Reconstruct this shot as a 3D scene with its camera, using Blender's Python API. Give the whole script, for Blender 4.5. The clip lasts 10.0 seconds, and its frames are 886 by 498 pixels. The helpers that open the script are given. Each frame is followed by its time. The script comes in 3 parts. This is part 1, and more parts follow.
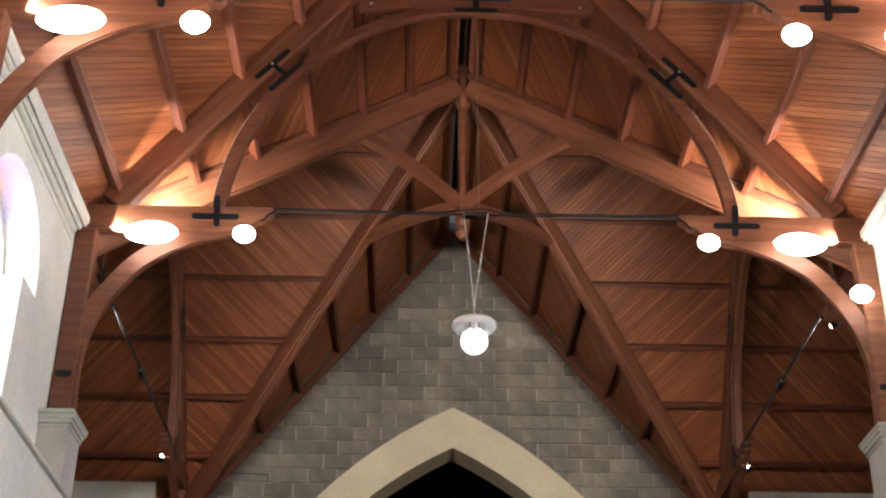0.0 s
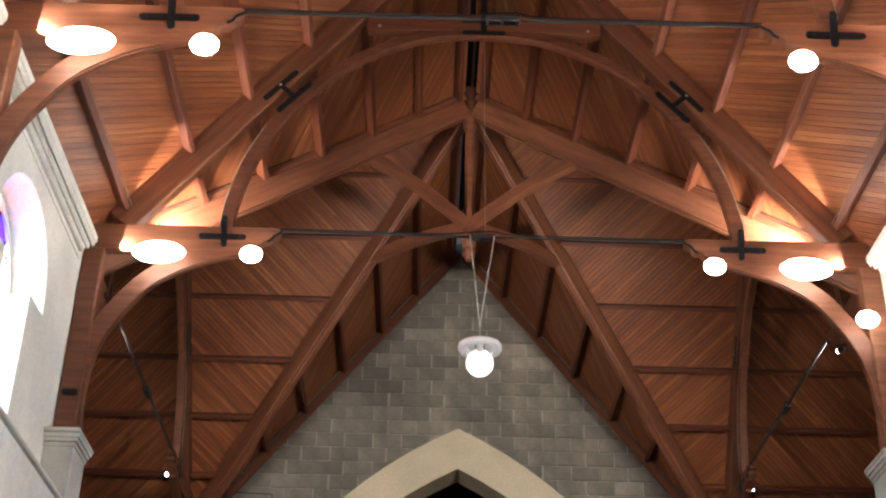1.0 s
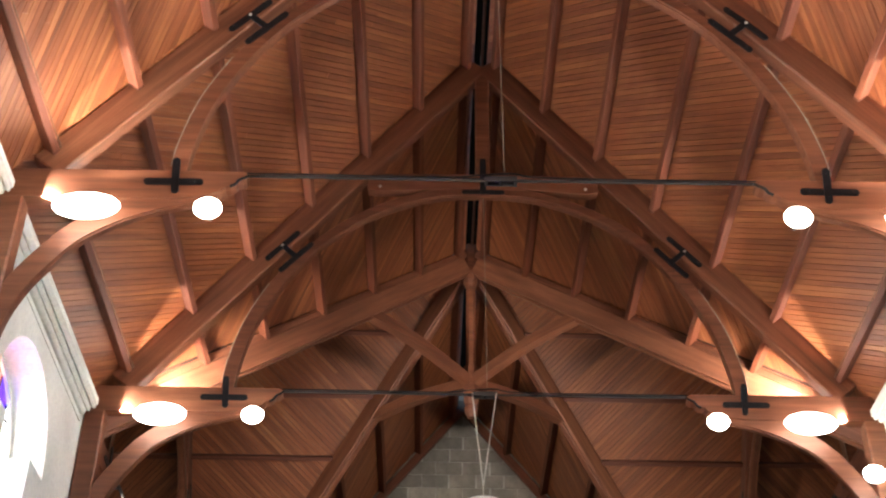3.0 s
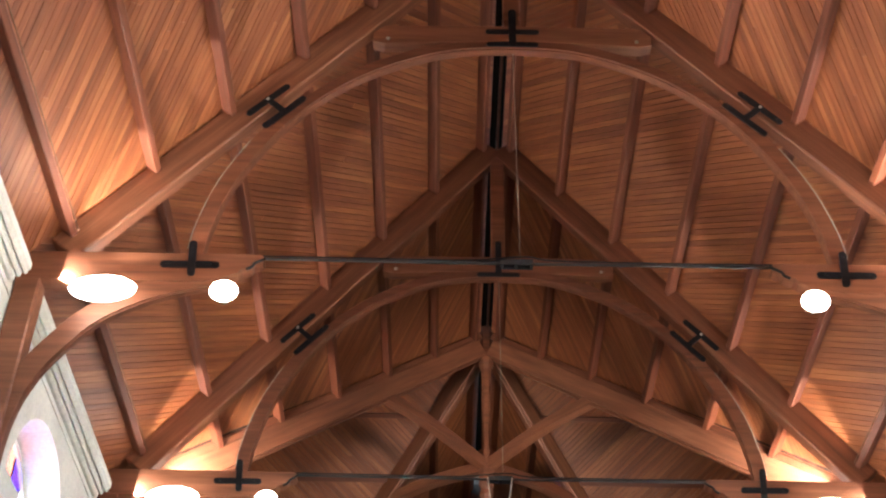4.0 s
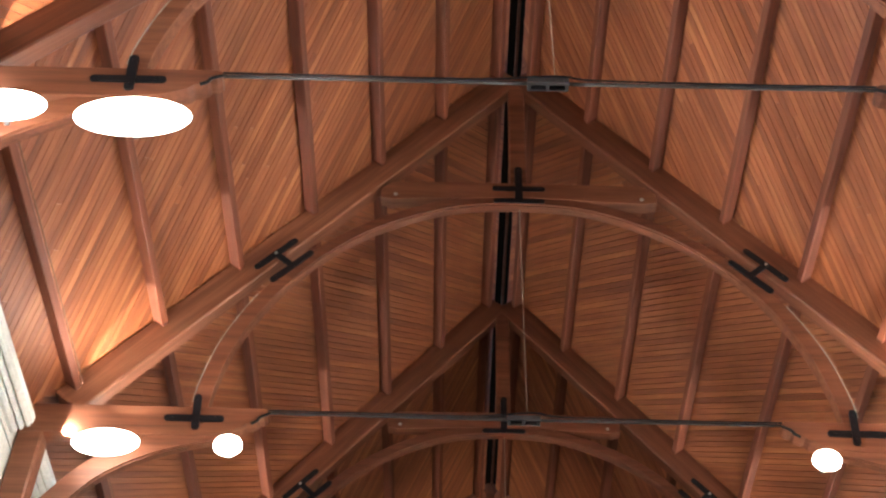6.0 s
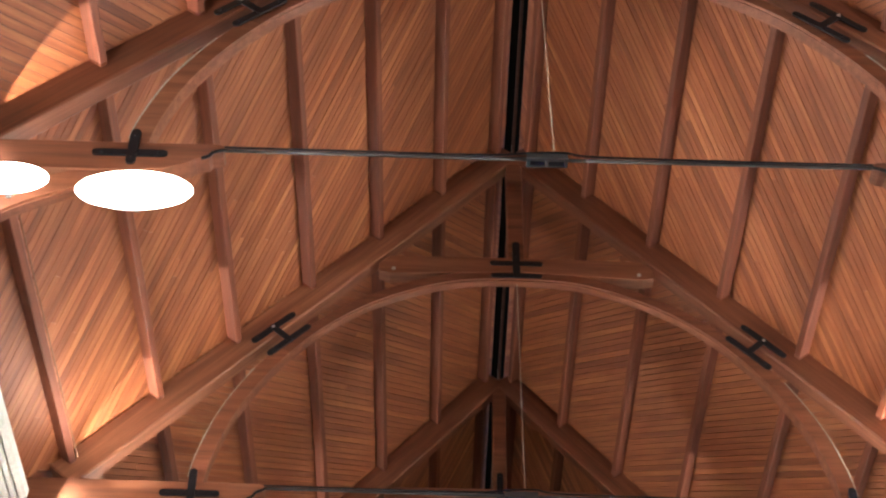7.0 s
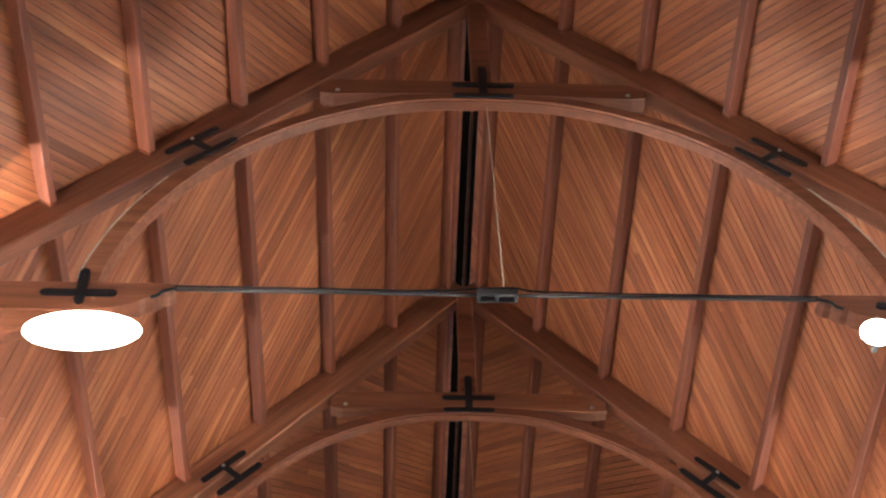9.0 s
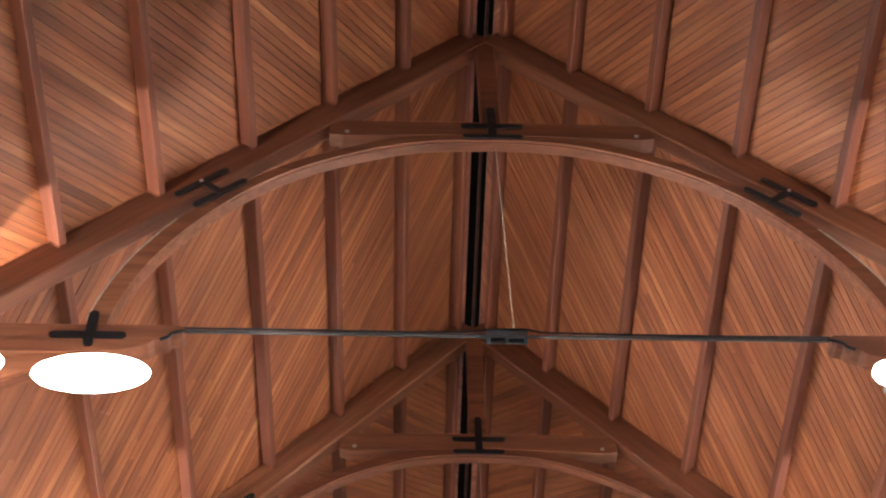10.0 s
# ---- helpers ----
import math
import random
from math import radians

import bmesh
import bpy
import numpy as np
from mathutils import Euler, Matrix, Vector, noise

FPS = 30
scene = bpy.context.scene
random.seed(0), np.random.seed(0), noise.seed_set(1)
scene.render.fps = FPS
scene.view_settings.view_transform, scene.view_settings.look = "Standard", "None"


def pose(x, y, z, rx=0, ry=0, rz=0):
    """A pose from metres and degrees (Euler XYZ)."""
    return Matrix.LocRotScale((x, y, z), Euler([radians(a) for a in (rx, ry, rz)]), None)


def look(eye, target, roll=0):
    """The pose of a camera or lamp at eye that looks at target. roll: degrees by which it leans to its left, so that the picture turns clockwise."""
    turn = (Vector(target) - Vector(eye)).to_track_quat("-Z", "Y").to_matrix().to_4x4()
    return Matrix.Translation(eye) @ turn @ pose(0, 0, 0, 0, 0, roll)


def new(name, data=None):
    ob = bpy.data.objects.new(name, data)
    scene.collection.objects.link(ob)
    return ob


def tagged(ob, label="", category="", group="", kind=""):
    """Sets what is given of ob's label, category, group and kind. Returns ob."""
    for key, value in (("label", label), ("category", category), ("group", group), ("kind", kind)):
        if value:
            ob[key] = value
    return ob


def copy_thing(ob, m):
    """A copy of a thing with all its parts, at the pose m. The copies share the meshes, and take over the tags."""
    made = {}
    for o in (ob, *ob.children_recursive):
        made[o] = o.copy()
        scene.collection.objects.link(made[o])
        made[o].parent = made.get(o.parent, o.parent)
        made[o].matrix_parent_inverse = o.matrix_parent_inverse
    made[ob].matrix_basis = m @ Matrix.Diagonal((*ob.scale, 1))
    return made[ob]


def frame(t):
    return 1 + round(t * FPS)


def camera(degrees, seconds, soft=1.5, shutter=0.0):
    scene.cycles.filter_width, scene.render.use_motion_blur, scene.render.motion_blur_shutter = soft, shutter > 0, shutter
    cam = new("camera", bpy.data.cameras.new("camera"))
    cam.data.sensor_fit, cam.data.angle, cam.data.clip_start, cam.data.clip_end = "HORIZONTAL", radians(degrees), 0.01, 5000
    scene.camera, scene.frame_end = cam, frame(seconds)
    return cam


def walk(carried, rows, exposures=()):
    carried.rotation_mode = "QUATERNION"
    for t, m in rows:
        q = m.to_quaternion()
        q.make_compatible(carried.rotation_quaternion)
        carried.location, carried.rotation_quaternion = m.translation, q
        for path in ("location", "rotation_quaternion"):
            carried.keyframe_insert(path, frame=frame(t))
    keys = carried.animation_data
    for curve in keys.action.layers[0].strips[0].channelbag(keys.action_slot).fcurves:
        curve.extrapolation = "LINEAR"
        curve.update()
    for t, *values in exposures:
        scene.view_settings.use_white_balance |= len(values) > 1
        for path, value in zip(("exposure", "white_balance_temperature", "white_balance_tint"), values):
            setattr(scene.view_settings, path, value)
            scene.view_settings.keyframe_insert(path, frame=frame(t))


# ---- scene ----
# ---- camera ----
cam = camera(36.62, 10.0, soft=2.3)
# seconds, eye x y z, tilt above the horizon, turn to the left, lean
PATH = [
    (0, -0.502, -0.000, 1.600, 28.98, -0.94, 0.60),
    (0.5, -0.495, -0.019, 1.618, 29.06, -0.65, 0.81),
    (1, -0.498, -0.035, 1.609, 29.80, -0.59, 1.22),
    (1.5, -0.497, -0.050, 1.597, 31.02, -0.69, 1.22),
    (2, -0.489, -0.063, 1.604, 32.60, -0.59, 1.12),
    (2.5, -0.491, -0.077, 1.611, 34.35, -0.67, 0.58),
    (3, -0.497, -0.086, 1.617, 36.40, -0.39, 0.67),
    (3.2, -0.499, -0.100, 1.630, 37.15, -0.24, 0.63),
    (4.3, -0.508, -0.083, 1.636, 40.91, 0.65, 1.42),
    (4.5, -0.511, -0.080, 1.636, 41.67, 0.78, 1.28),
    (5, -0.528, -0.087, 1.637, 43.62, 0.75, 1.52),
    (5.2, -0.518, -0.079, 1.631, 44.42, 0.83, 1.81),
    (6.5, -0.574, -0.078, 1.647, 47.75, 0.78, 1.97),
    (7, -0.580, -0.088, 1.640, 49.63, 0.62, 2.08),
    (7.5, -0.582, -0.097, 1.645, 51.33, 0.39, 2.03),
    (8, -0.572, -0.114, 1.648, 52.76, -1.25, 0.60),
    (8.5, -0.575, -0.120, 1.650, 53.80, -2.22, -0.67),
    (9, -0.571, -0.120, 1.652, 55.24, -2.64, -1.14),
    (9.5, -0.573, -0.125, 1.659, 56.33, -2.63, -1.31),
    (10, -0.575, -0.116, 1.668, 56.97, -2.02, -0.78),
]
walk(cam, [(t, pose(x, y, z, 90 + tilt, 0, turn) @ pose(0, 0, 0, 0, 0, lean)) for t, x, y, z, tilt, turn, lean in PATH])
# ---- plan (metres) ----
SLOPE = 1.25                       # rise over run of every roof plane
PITCH = math.atan(SLOPE)
CP, SP = math.cos(PITCH), math.sin(PITCH)
Y_A, Y_B, Y_C = 11.226, 7.934, 4.741  # nave trusses, far to near
BAY = 3.233
Y_D = Y_C - BAY                    # the truss over the camera
Y_X = 15.25                        # middle of the crossing
X_T = 4.0                          # transept trusses stand at +-X_T
WALL = 3.85                        # half the clear width
Y_G = 19.6                         # face of the chancel gable
Y_BACK = -4.9                      # wall behind the camera
Z_RAFTER = 12.75                   # top of the principals at the ridge line
Z_BOARD = 12.958                   # underside of the boards at the ridge line
PURLINS = (0.67, 1.235, 1.80, 2.37, 2.91, 3.47)
EAVE = 8.25

# ---- light ----
world = bpy.data.worlds.new("sky")
scene.world = world
world.use_nodes = True
wn = world.node_tree
sky = wn.nodes.new("ShaderNodeTexSky")
sky.sky_type, sky.sun_disc = "NISHITA", False
sky.sun_elevation, sky.sun_rotation = radians(35), radians(250)
wn.links.new(sky.outputs[0], wn.nodes["Background"].inputs[0])
wn.nodes["Background"].inputs[1].default_value = 0.15
scene.view_settings.exposure = 0.22
FLOOD = 20.0                       # glow of the floodlights' glass
BEAM_W = 100.0                     # watts of an uplighting floodlight
DAY = 12.0                        # glow of the sky outside the windows


# ---- materials ----
def nodes_of(name):
    mat = bpy.data.materials.new(name)
    mat.use_nodes = True
    return mat, mat.node_tree.nodes, mat.node_tree.links, mat.node_tree.nodes["Principled BSDF"]


def ramp_of(n, stops):
    r = n.new("ShaderNodeValToRGB")
    while len(r.color_ramp.elements) < len(stops):
        r.color_ramp.elements.new(0.5)
    for e, (p, c) in zip(r.color_ramp.elements, stops):
        e.position, e.color = p, (*c, 1)
    return r


def noise_of(n, l, coord, scale, detail, stretch=(1, 1, 1), rough=0.55):
    mp = n.new("ShaderNodeMapping")
    mp.inputs["Scale"].default_value = stretch
    l.new(coord, mp.inputs[0])
    t = n.new("ShaderNodeTexNoise")
    t.inputs["Scale"].default_value, t.inputs["Detail"].default_value, t.inputs["Roughness"].default_value = scale, detail, rough
    l.new(mp.outputs[0], t.inputs["Vector"])
    return t


def mix_of(n, l, kind, fac, a, b):
    m = n.new("ShaderNodeMix")
    m.data_type, m.blend_type = "RGBA", kind
    for sock, v in ((m.inputs[0], fac), (m.inputs[6], a), (m.inputs[7], b)):
        if isinstance(v, (int, float)):
            sock.default_value = v
        elif isinstance(v, tuple):
            sock.default_value = (*v, 1)
        else:
            l.new(v, sock)
    return m.outputs[2]


def wood(name, dark, mid, light, rough=0.5, island=False, spread=0.5):
    """Softwood with its grain along local x; boards differ island by island, beams object by object."""
    mat, n, l, b = nodes_of(name)
    co = n.new("ShaderNodeTexCoord").outputs["Object"]
    rnd = n.new("ShaderNodeNewGeometry").outputs["Random Per Island"] if island else n.new("ShaderNodeObjectInfo").outputs["Random"]
    shift = n.new("ShaderNodeVectorMath")
    shift.operation = "MULTIPLY_ADD"
    comb = n.new("ShaderNodeCombineXYZ")
    for i in range(3):
        l.new(rnd, comb.inputs[i])
    l.new(comb.outputs[0], shift.inputs[0])
    shift.inputs[1].default_value = (37, 53, 71)
    l.new(co, shift.inputs[2])
    co = shift.outputs[0]
    grain = noise_of(n, l, co, 14, 6, (0.07, 1, 1), 0.65)
    streak = noise_of(n, l, co, 60, 3, (0.03, 1, 1), 0.6)
    cloud = noise_of(n, l, co, 1.3, 3, (0.4, 1, 1))
    r = ramp_of(n, ((0.25, dark), (0.5, mid), (0.78, light)))
    l.new(grain.outputs[0], r.inputs[0])
    tone = ramp_of(n, ((0.0, (1 - spread, 1 - spread * 1.22, 1 - spread * 1.3)), (0.5, (0.92, 0.9, 0.88)), (0.86, (1.04, 1.05, 1.04)), (0.95, (1.12, 1.17, 1.18)), (1.0, (1.26, 1.4, 1.46))))
    l.new(rnd, tone.inputs[0])
    col = mix_of(n, l, "MULTIPLY", 1.0, r.outputs[0], tone.outputs[0])
    fine = ramp_of(n, ((0.3, (0.72, 0.7, 0.68)), (0.6, (1, 1, 1))))
    l.new(streak.outputs[0], fine.inputs[0])
    col = mix_of(n, l, "MULTIPLY", 0.8, col, fine.outputs[0])
    wear = ramp_of(n, ((0.3, (0.75, 0.72, 0.7)), (0.65, (1.05, 1.05, 1.05))))
    l.new(cloud.outputs[0], wear.inputs[0])
    col = mix_of(n, l, "MULTIPLY", 0.8, col, wear.outputs[0])
    l.new(col, b.inputs["Base Color"])
    b.inputs["Roughness"].default_value = rough
    bump = n.new("ShaderNodeBump")
    bump.inputs["Strength"].default_value, bump.inputs["Distance"].default_value = 0.25, 0.004
    l.new(streak.outputs[0], bump.inputs["Height"])
    l.new(bump.outputs[0], b.inputs["Normal"])
    return mat


def plaster(name, base, var, rough=0.85, scale=2.0, bump_d=0.004, per_object=0.0, stain=0.0):
    mat, n, l, b = nodes_of(name)
    co = n.new("ShaderNodeTexCoord").outputs["Object"]
    big = noise_of(n, l, co, scale, 5)
    small = noise_of(n, l, co, scale * 25, 4)
    r = ramp_of(n, ((0.3, tuple(c * (1 - var) for c in base)), (0.7, tuple(min(1, c * (1 + var * 0.6)) for c in base))))
    l.new(big.outputs[0], r.inputs[0])
    g = ramp_of(n, ((0.3, (0.8, 0.8, 0.8)), (0.7, (1.08, 1.08, 1.08))))
    l.new(small.outputs[0], g.inputs[0])
    col = mix_of(n, l, "MULTIPLY", 0.7, r.outputs[0], g.outputs[0])
    if per_object:
        t = ramp_of(n, ((0.0, (1 - per_object,) * 3), (0.8, (1.05, 1.05, 1.03)), (1.0, (1 + per_object,) * 3)))
        l.new(n.new("ShaderNodeObjectInfo").outputs["Random"], t.inputs[0])
        col = mix_of(n, l, "MULTIPLY", 1.0, col, t.outputs[0])
    if stain:
        where = n.new("ShaderNodeNewGeometry").outputs["Position"]
        wash = noise_of(n, l, where, 0.9, 5, (1, 1, 0.45), 0.6)
        w = ramp_of(n, ((0.32, (1 - stain,) * 3), (0.55, (1, 1, 1)), (0.72, (1 + stain * 1.3, 1 + stain * 1.25, 1 + stain * 1.1))))
        l.new(wash.outputs[0], w.inputs[0])
        col = mix_of(n, l, "MULTIPLY", 1.0, col, w.outputs[0])
    l.new(col, b.inputs["Base Color"])
    b.inputs["Roughness"].default_value = rough
    bump = n.new("ShaderNodeBump")
    bump.inputs["Strength"].default_value, bump.inputs["Distance"].default_value = 0.4, bump_d
    l.new(small.outputs[0], bump.inputs["Height"])
    l.new(bump.outputs[0], b.inputs["Normal"])
    return mat


def plain(name, base, rough=0.5, metal=0.0, grit=0.25):
    mat, n, l, b = nodes_of(name)
    co = n.new("ShaderNodeTexCoord").outputs["Object"]
    t = noise_of(n, l, co, 30, 4)
    r = ramp_of(n, ((0.3, tuple(c * (1 - grit) for c in base)), (0.7, tuple(min(1, c * (1 + grit)) for c in base))))
    l.new(t.outputs[0], r.inputs[0])
    l.new(r.outputs[0], b.inputs["Base Color"])
    b.inputs["Roughness"].default_value, b.inputs["Metallic"].default_value = rough, metal
    return mat


def glow(name, colour, strength):
    mat, n, l, b = nodes_of(name)
    b.inputs["Base Color"].default_value = (0.8, 0.8, 0.8, 1)
    b.inputs["Emission Color"].default_value = (*colour, 1)
    b.inputs["Emission Strength"].default_value = strength
    return mat


def stained(name, colour):
    mat, n, l, b = nodes_of(name)
    b.inputs["Base Color"].default_value = (*colour, 1)
    b.inputs["Transmission Weight"].default_value = 1.0
    b.inputs["Roughness"].default_value = 0.15
    b.inputs["IOR"].default_value = 1.05
    return mat


BEAM = wood("stained_beam", (0.105, 0.031, 0.015), (0.195, 0.065, 0.03), (0.29, 0.11, 0.056), 0.58, spread=0.25)
BOARD = wood("stained_boards", (0.165, 0.041, 0.015), (0.295, 0.094, 0.035), (0.44, 0.175, 0.068), 0.5, island=True, spread=0.3)
PURLIN = wood("dark_stained_purlin", (0.095, 0.024, 0.01), (0.155, 0.04, 0.016), (0.22, 0.062, 0.025), 0.62, spread=0.25)
GROOVE = plain("groove_stain", (0.036, 0.013, 0.007), 0.8)
CHANCEL_SHADE = plain("chancel_shade_black", (0.03, 0.015, 0.01), 0.9)
IRON = plain("black_iron", (0.012, 0.014, 0.018), 0.45, 0.6)
ROD = plain("dull_steel_rod", (0.036, 0.032, 0.034), 0.75, 0.1)
BOLT = plain("worn_steel", (0.4, 0.4, 0.4), 0.35, 0.9)
PLASTER = plaster("painted_plaster", (0.77, 0.77, 0.71), 0.2, 0.8, 1.1, stain=0.12)
STONE = plaster("painted_stone", (0.55, 0.55, 0.5), 0.2, 0.8, 2.5)
ARCH = plaster("cream_arch_paint", (0.72, 0.62, 0.45), 0.12, 0.75, 1.5)
BLOCK = plaster("grey_block", (0.235, 0.212, 0.18), 0.25, 0.92, 5.0, 0.006, per_object=0.3, stain=0.4)
MORTAR = plaster("pale_mortar", (0.37, 0.35, 0.31), 0.25, 0.95, 6.0, stain=0.3)
FLOORM = plaster("floor_stone", (0.3, 0.24, 0.19), 0.3, 0.6, 1.5)
WHITE = plain("white_enamel", (0.82, 0.8, 0.79), 0.35, 0.0, 0.04)
CORD = plain("pale_cord", (0.3, 0.25, 0.2), 0.85)
CHAIN = plain("pale_chain", (0.5, 0.46, 0.4), 0.7)
WIRE = plain("brown_wire", (0.16, 0.085, 0.05), 0.8)
VOID = plain("slot_shade_black", (0.004, 0.004, 0.004), 1.0)
HOUSING = plain("grey_housing", (0.25, 0.25, 0.25), 0.5, 0.5)
LENS = glow("flood_glass", (1.0, 0.93, 0.84), FLOOD)
GLOBE = glow("opal_globe", (1.0, 0.97, 0.95), 1.1)
SPOT = glow("spot_glass", (1.0, 0.95, 0.88), 25.0)


# ---- mesh helpers ----
def mesh_of(name, bm, material):
    me = bpy.data.meshes.new(name)
    bmesh.ops.recalc_face_normals(bm, faces=bm.faces)
    bm.to_mesh(me)
    bm.free()
    me.materials.append(material)
    return me


def thing(name, label, category, group="", kind="", at=None):
    ob = new(name)
    ob.empty_display_size = 0.2
    if at:
        ob.matrix_basis = at
    return tagged(ob, label, category, group, kind)


def part(name, bm, material, parent, label="", m=None, smooth=False):
    ob = new(name, mesh_of(name, bm, material))
    ob.parent = parent
    if m is not None:
        ob.matrix_basis = m
    if smooth:
        for p in ob.data.polygons:
            p.use_smooth = True
    return tagged(ob, label)


def single(name, bm, material, label, category, kind="", m=None, group="", smooth=False):
    ob = part(name, bm, material, None, "", m, smooth)
    return tagged(ob, label, category, group, kind)


def box(sx, sy, sz, bevel=0.0, centre=(0, 0, 0)):
    bm = bmesh.new()
    bmesh.ops.create_cube(bm, size=1, matrix=Matrix.Translation(centre) @ Matrix.Diagonal((sx, sy, sz, 1)))
    if bevel:
        bmesh.ops.bevel(bm, geom=bm.edges[:], offset=bevel, segments=1, affect="EDGES", profile=0.5)
    return bm


def add_box(bm, lo, hi):
    c = [(a + b) / 2 for a, b in zip(lo, hi)]
    bmesh.ops.create_cube(bm, size=1, matrix=Matrix.Translation(c) @ Matrix.Diagonal((hi[0] - lo[0], hi[1] - lo[1], hi[2] - lo[2], 1)))


def along(a, b, up=(0, 0, 1)):
    """A frame at the middle of a-b: x along it, z as near to up as may be; and the length."""
    a, b = Vector(a), Vector(b)
    x = (b - a).normalized()
    y = Vector(up).cross(x).normalized()
    z = x.cross(y)
    m = Matrix((x, y, z)).transposed().to_4x4()
    m.translation = (a + b) / 2
    return m, (b - a).length


def beam(name, a, b, wide, deep, material, parent, label="", up=(0, 0, 1), bevel=0.012):
    m, length = along(a, b, up)
    return part(name, box(length, wide, deep, bevel), material, parent, label, m)


def tube(name, a, b, r, material, parent, label="", sides=8):
    m, length = along(a, b, (0.013, 0.02, 1) if abs(Vector(b)[2] - Vector(a)[2]) < 0.9 * (Vector(b) - Vector(a)).length else (1, 0, 0))
    bm = bmesh.new()
    bmesh.ops.create_cone(bm, cap_ends=True, segments=sides, radius1=r, radius2=r, depth=length, matrix=Matrix.Rotation(math.pi / 2, 4, "Y"))
    return part(name, bm, material, parent, label, m, True)


def spline(pts, n):
    """A smooth line through pts (Catmull-Rom), n steps a span."""
    p = [Vector(q) for q in pts]
    p = [2 * p[0] - p[1]] + p + [2 * p[-1] - p[-2]]
    out = []
    for i in range(1, len(p) - 2):
        for k in range(n):
            t = k / n
            a, b, c, d = p[i - 1:i + 3]
            out.append(0.5 * (2 * b + (c - a) * t + (2 * a - 5 * b + 4 * c - d) * t * t + (3 * b - a - 3 * c + d) * t ** 3))
    return out + [p[-2]]


def slab(inner, outer, y0, y1):
    """A flat curved timber in the xz plane between two lines of equal length, from y0 to y1."""
    bm = bmesh.new()
    rings = [[bm.verts.new(v) for v in ((a[0], y0, a[1]), (a[0], y1, a[1]), (b[0], y1, b[1]), (b[0], y0, b[1]))] for a, b in zip(inner, outer)]
    for r, s in zip(rings, rings[1:]):
        for i in range(4):
            bm.faces.new((r[i], r[(i + 1) % 4], s[(i + 1) % 4], s[i]))
    bm.faces.new(rings[0])
    bm.faces.new(rings[-1])
    return bm


def offset_line(pts, d):
    """pts moved d to the left of their run."""
    out = []
    for i, p in enumerate(pts):
        a, b = pts[max(i - 1, 0)], pts[min(i + 1, len(pts) - 1)]
        t = (b - a).normalized()
        out.append(p + Vector((-t[1], t[0])) * d)
    return out


def clip(poly, nx, ny, d):
    """The part of a convex polygon where nx x + ny y <= d."""
    out = []
    for i, p in enumerate(poly):
        q = poly[(i + 1) % len(poly)]
        a, b = nx * p[0] + ny * p[1] - d, nx * q[0] + ny * q[1] - d
        if a <= 0:
            out.append(p)
        if a * b < 0:
            t = a / (a - b)
            out.append((p[0] + t * (q[0] - p[0]), p[1] + t * (q[1] - p[1])))
    return out


def prism(bm, poly, z0, z1):
    lo = [bm.verts.new((*p, z0)) for p in poly]
    hi = [bm.verts.new((*p, z1)) for p in poly]
    bm.faces.new(lo[::-1])
    bm.faces.new(hi)
    for i in range(len(poly)):
        j = (i + 1) % len(poly)
        bm.faces.new((lo[i], lo[j], hi[j], hi[i]))


# ---- walls and floor ----
def wall_box(name, boxes, material, label, kind="structure"):
    bm = bmesh.new()
    for lo, hi in boxes:
        add_box(bm, lo, hi)
    return single(name, bm, material, label, "wall", kind)


X_END = 11.0
Y_S, Y_N = Y_X - WALL, Y_X + WALL
single("floor", box(2 * X_END + 1, Y_G + 9 - Y_BACK, 0.2, 0, (0, (Y_G + 8 + Y_BACK) / 2, -0.1)), FLOORM, "worn stone church floor", "floor", "structure")

LIGHT = 0.4  # half width of a window below its lunette
WIN = []     # windows in the nave walls: middle y, half width, sill, spring
for yc in (9.585, 9.585 - BAY, 9.585 - 2 * BAY):
    WIN.append((yc, 0.81, 3.2, 6.8))
TOP = 8.2


def nave_wall(side, name):
    """A plastered side wall: half-round lunettes, each over a narrower light."""
    x0, x1 = WALL * side, (WALL + 0.55) * side
    lo, hi = min(x0, x1), max(x0, x1)
    boxes, y = [], Y_BACK
    for yc, hw, z0, z1 in sorted(WIN):
        boxes.append(((lo, y, 0), (hi, yc - hw, TOP)))
        boxes.append(((lo, yc - LIGHT, 0), (hi, yc + LIGHT, z0)))
        boxes.append(((lo, yc - hw, 0), (hi, yc - LIGHT, z1)))
        boxes.append(((lo, yc + LIGHT, 0), (hi, yc + hw, z1)))
        y = yc + hw
    boxes.append(((lo, y, 0), (hi, Y_S, TOP)))
    bm = bmesh.new()
    for b in boxes:
        add_box(bm, *b)
    for yc, hw, z0, z1 in WIN:
        n = 16
        ring = [(yc + hw * math.cos(math.pi * i / n), z1 + hw * math.sin(math.pi * i / n)) for i in range(n + 1)]
        for (ya, za), (yb, zb) in zip(ring, ring[1:]):
            v = [bm.verts.new((x, y, z)) for x in (x0, x1) for y, z in ((ya, za), (yb, zb), (yb, TOP), (ya, TOP))]
            for f in ((0, 1, 2, 3), (7, 6, 5, 4), (0, 4, 5, 1), (3, 2, 6, 7)):
                bm.faces.new([v[i] for i in f])
    return single(name, bm, PLASTER, "pale painted plaster nave wall with lunette windows", "wall", "structure")


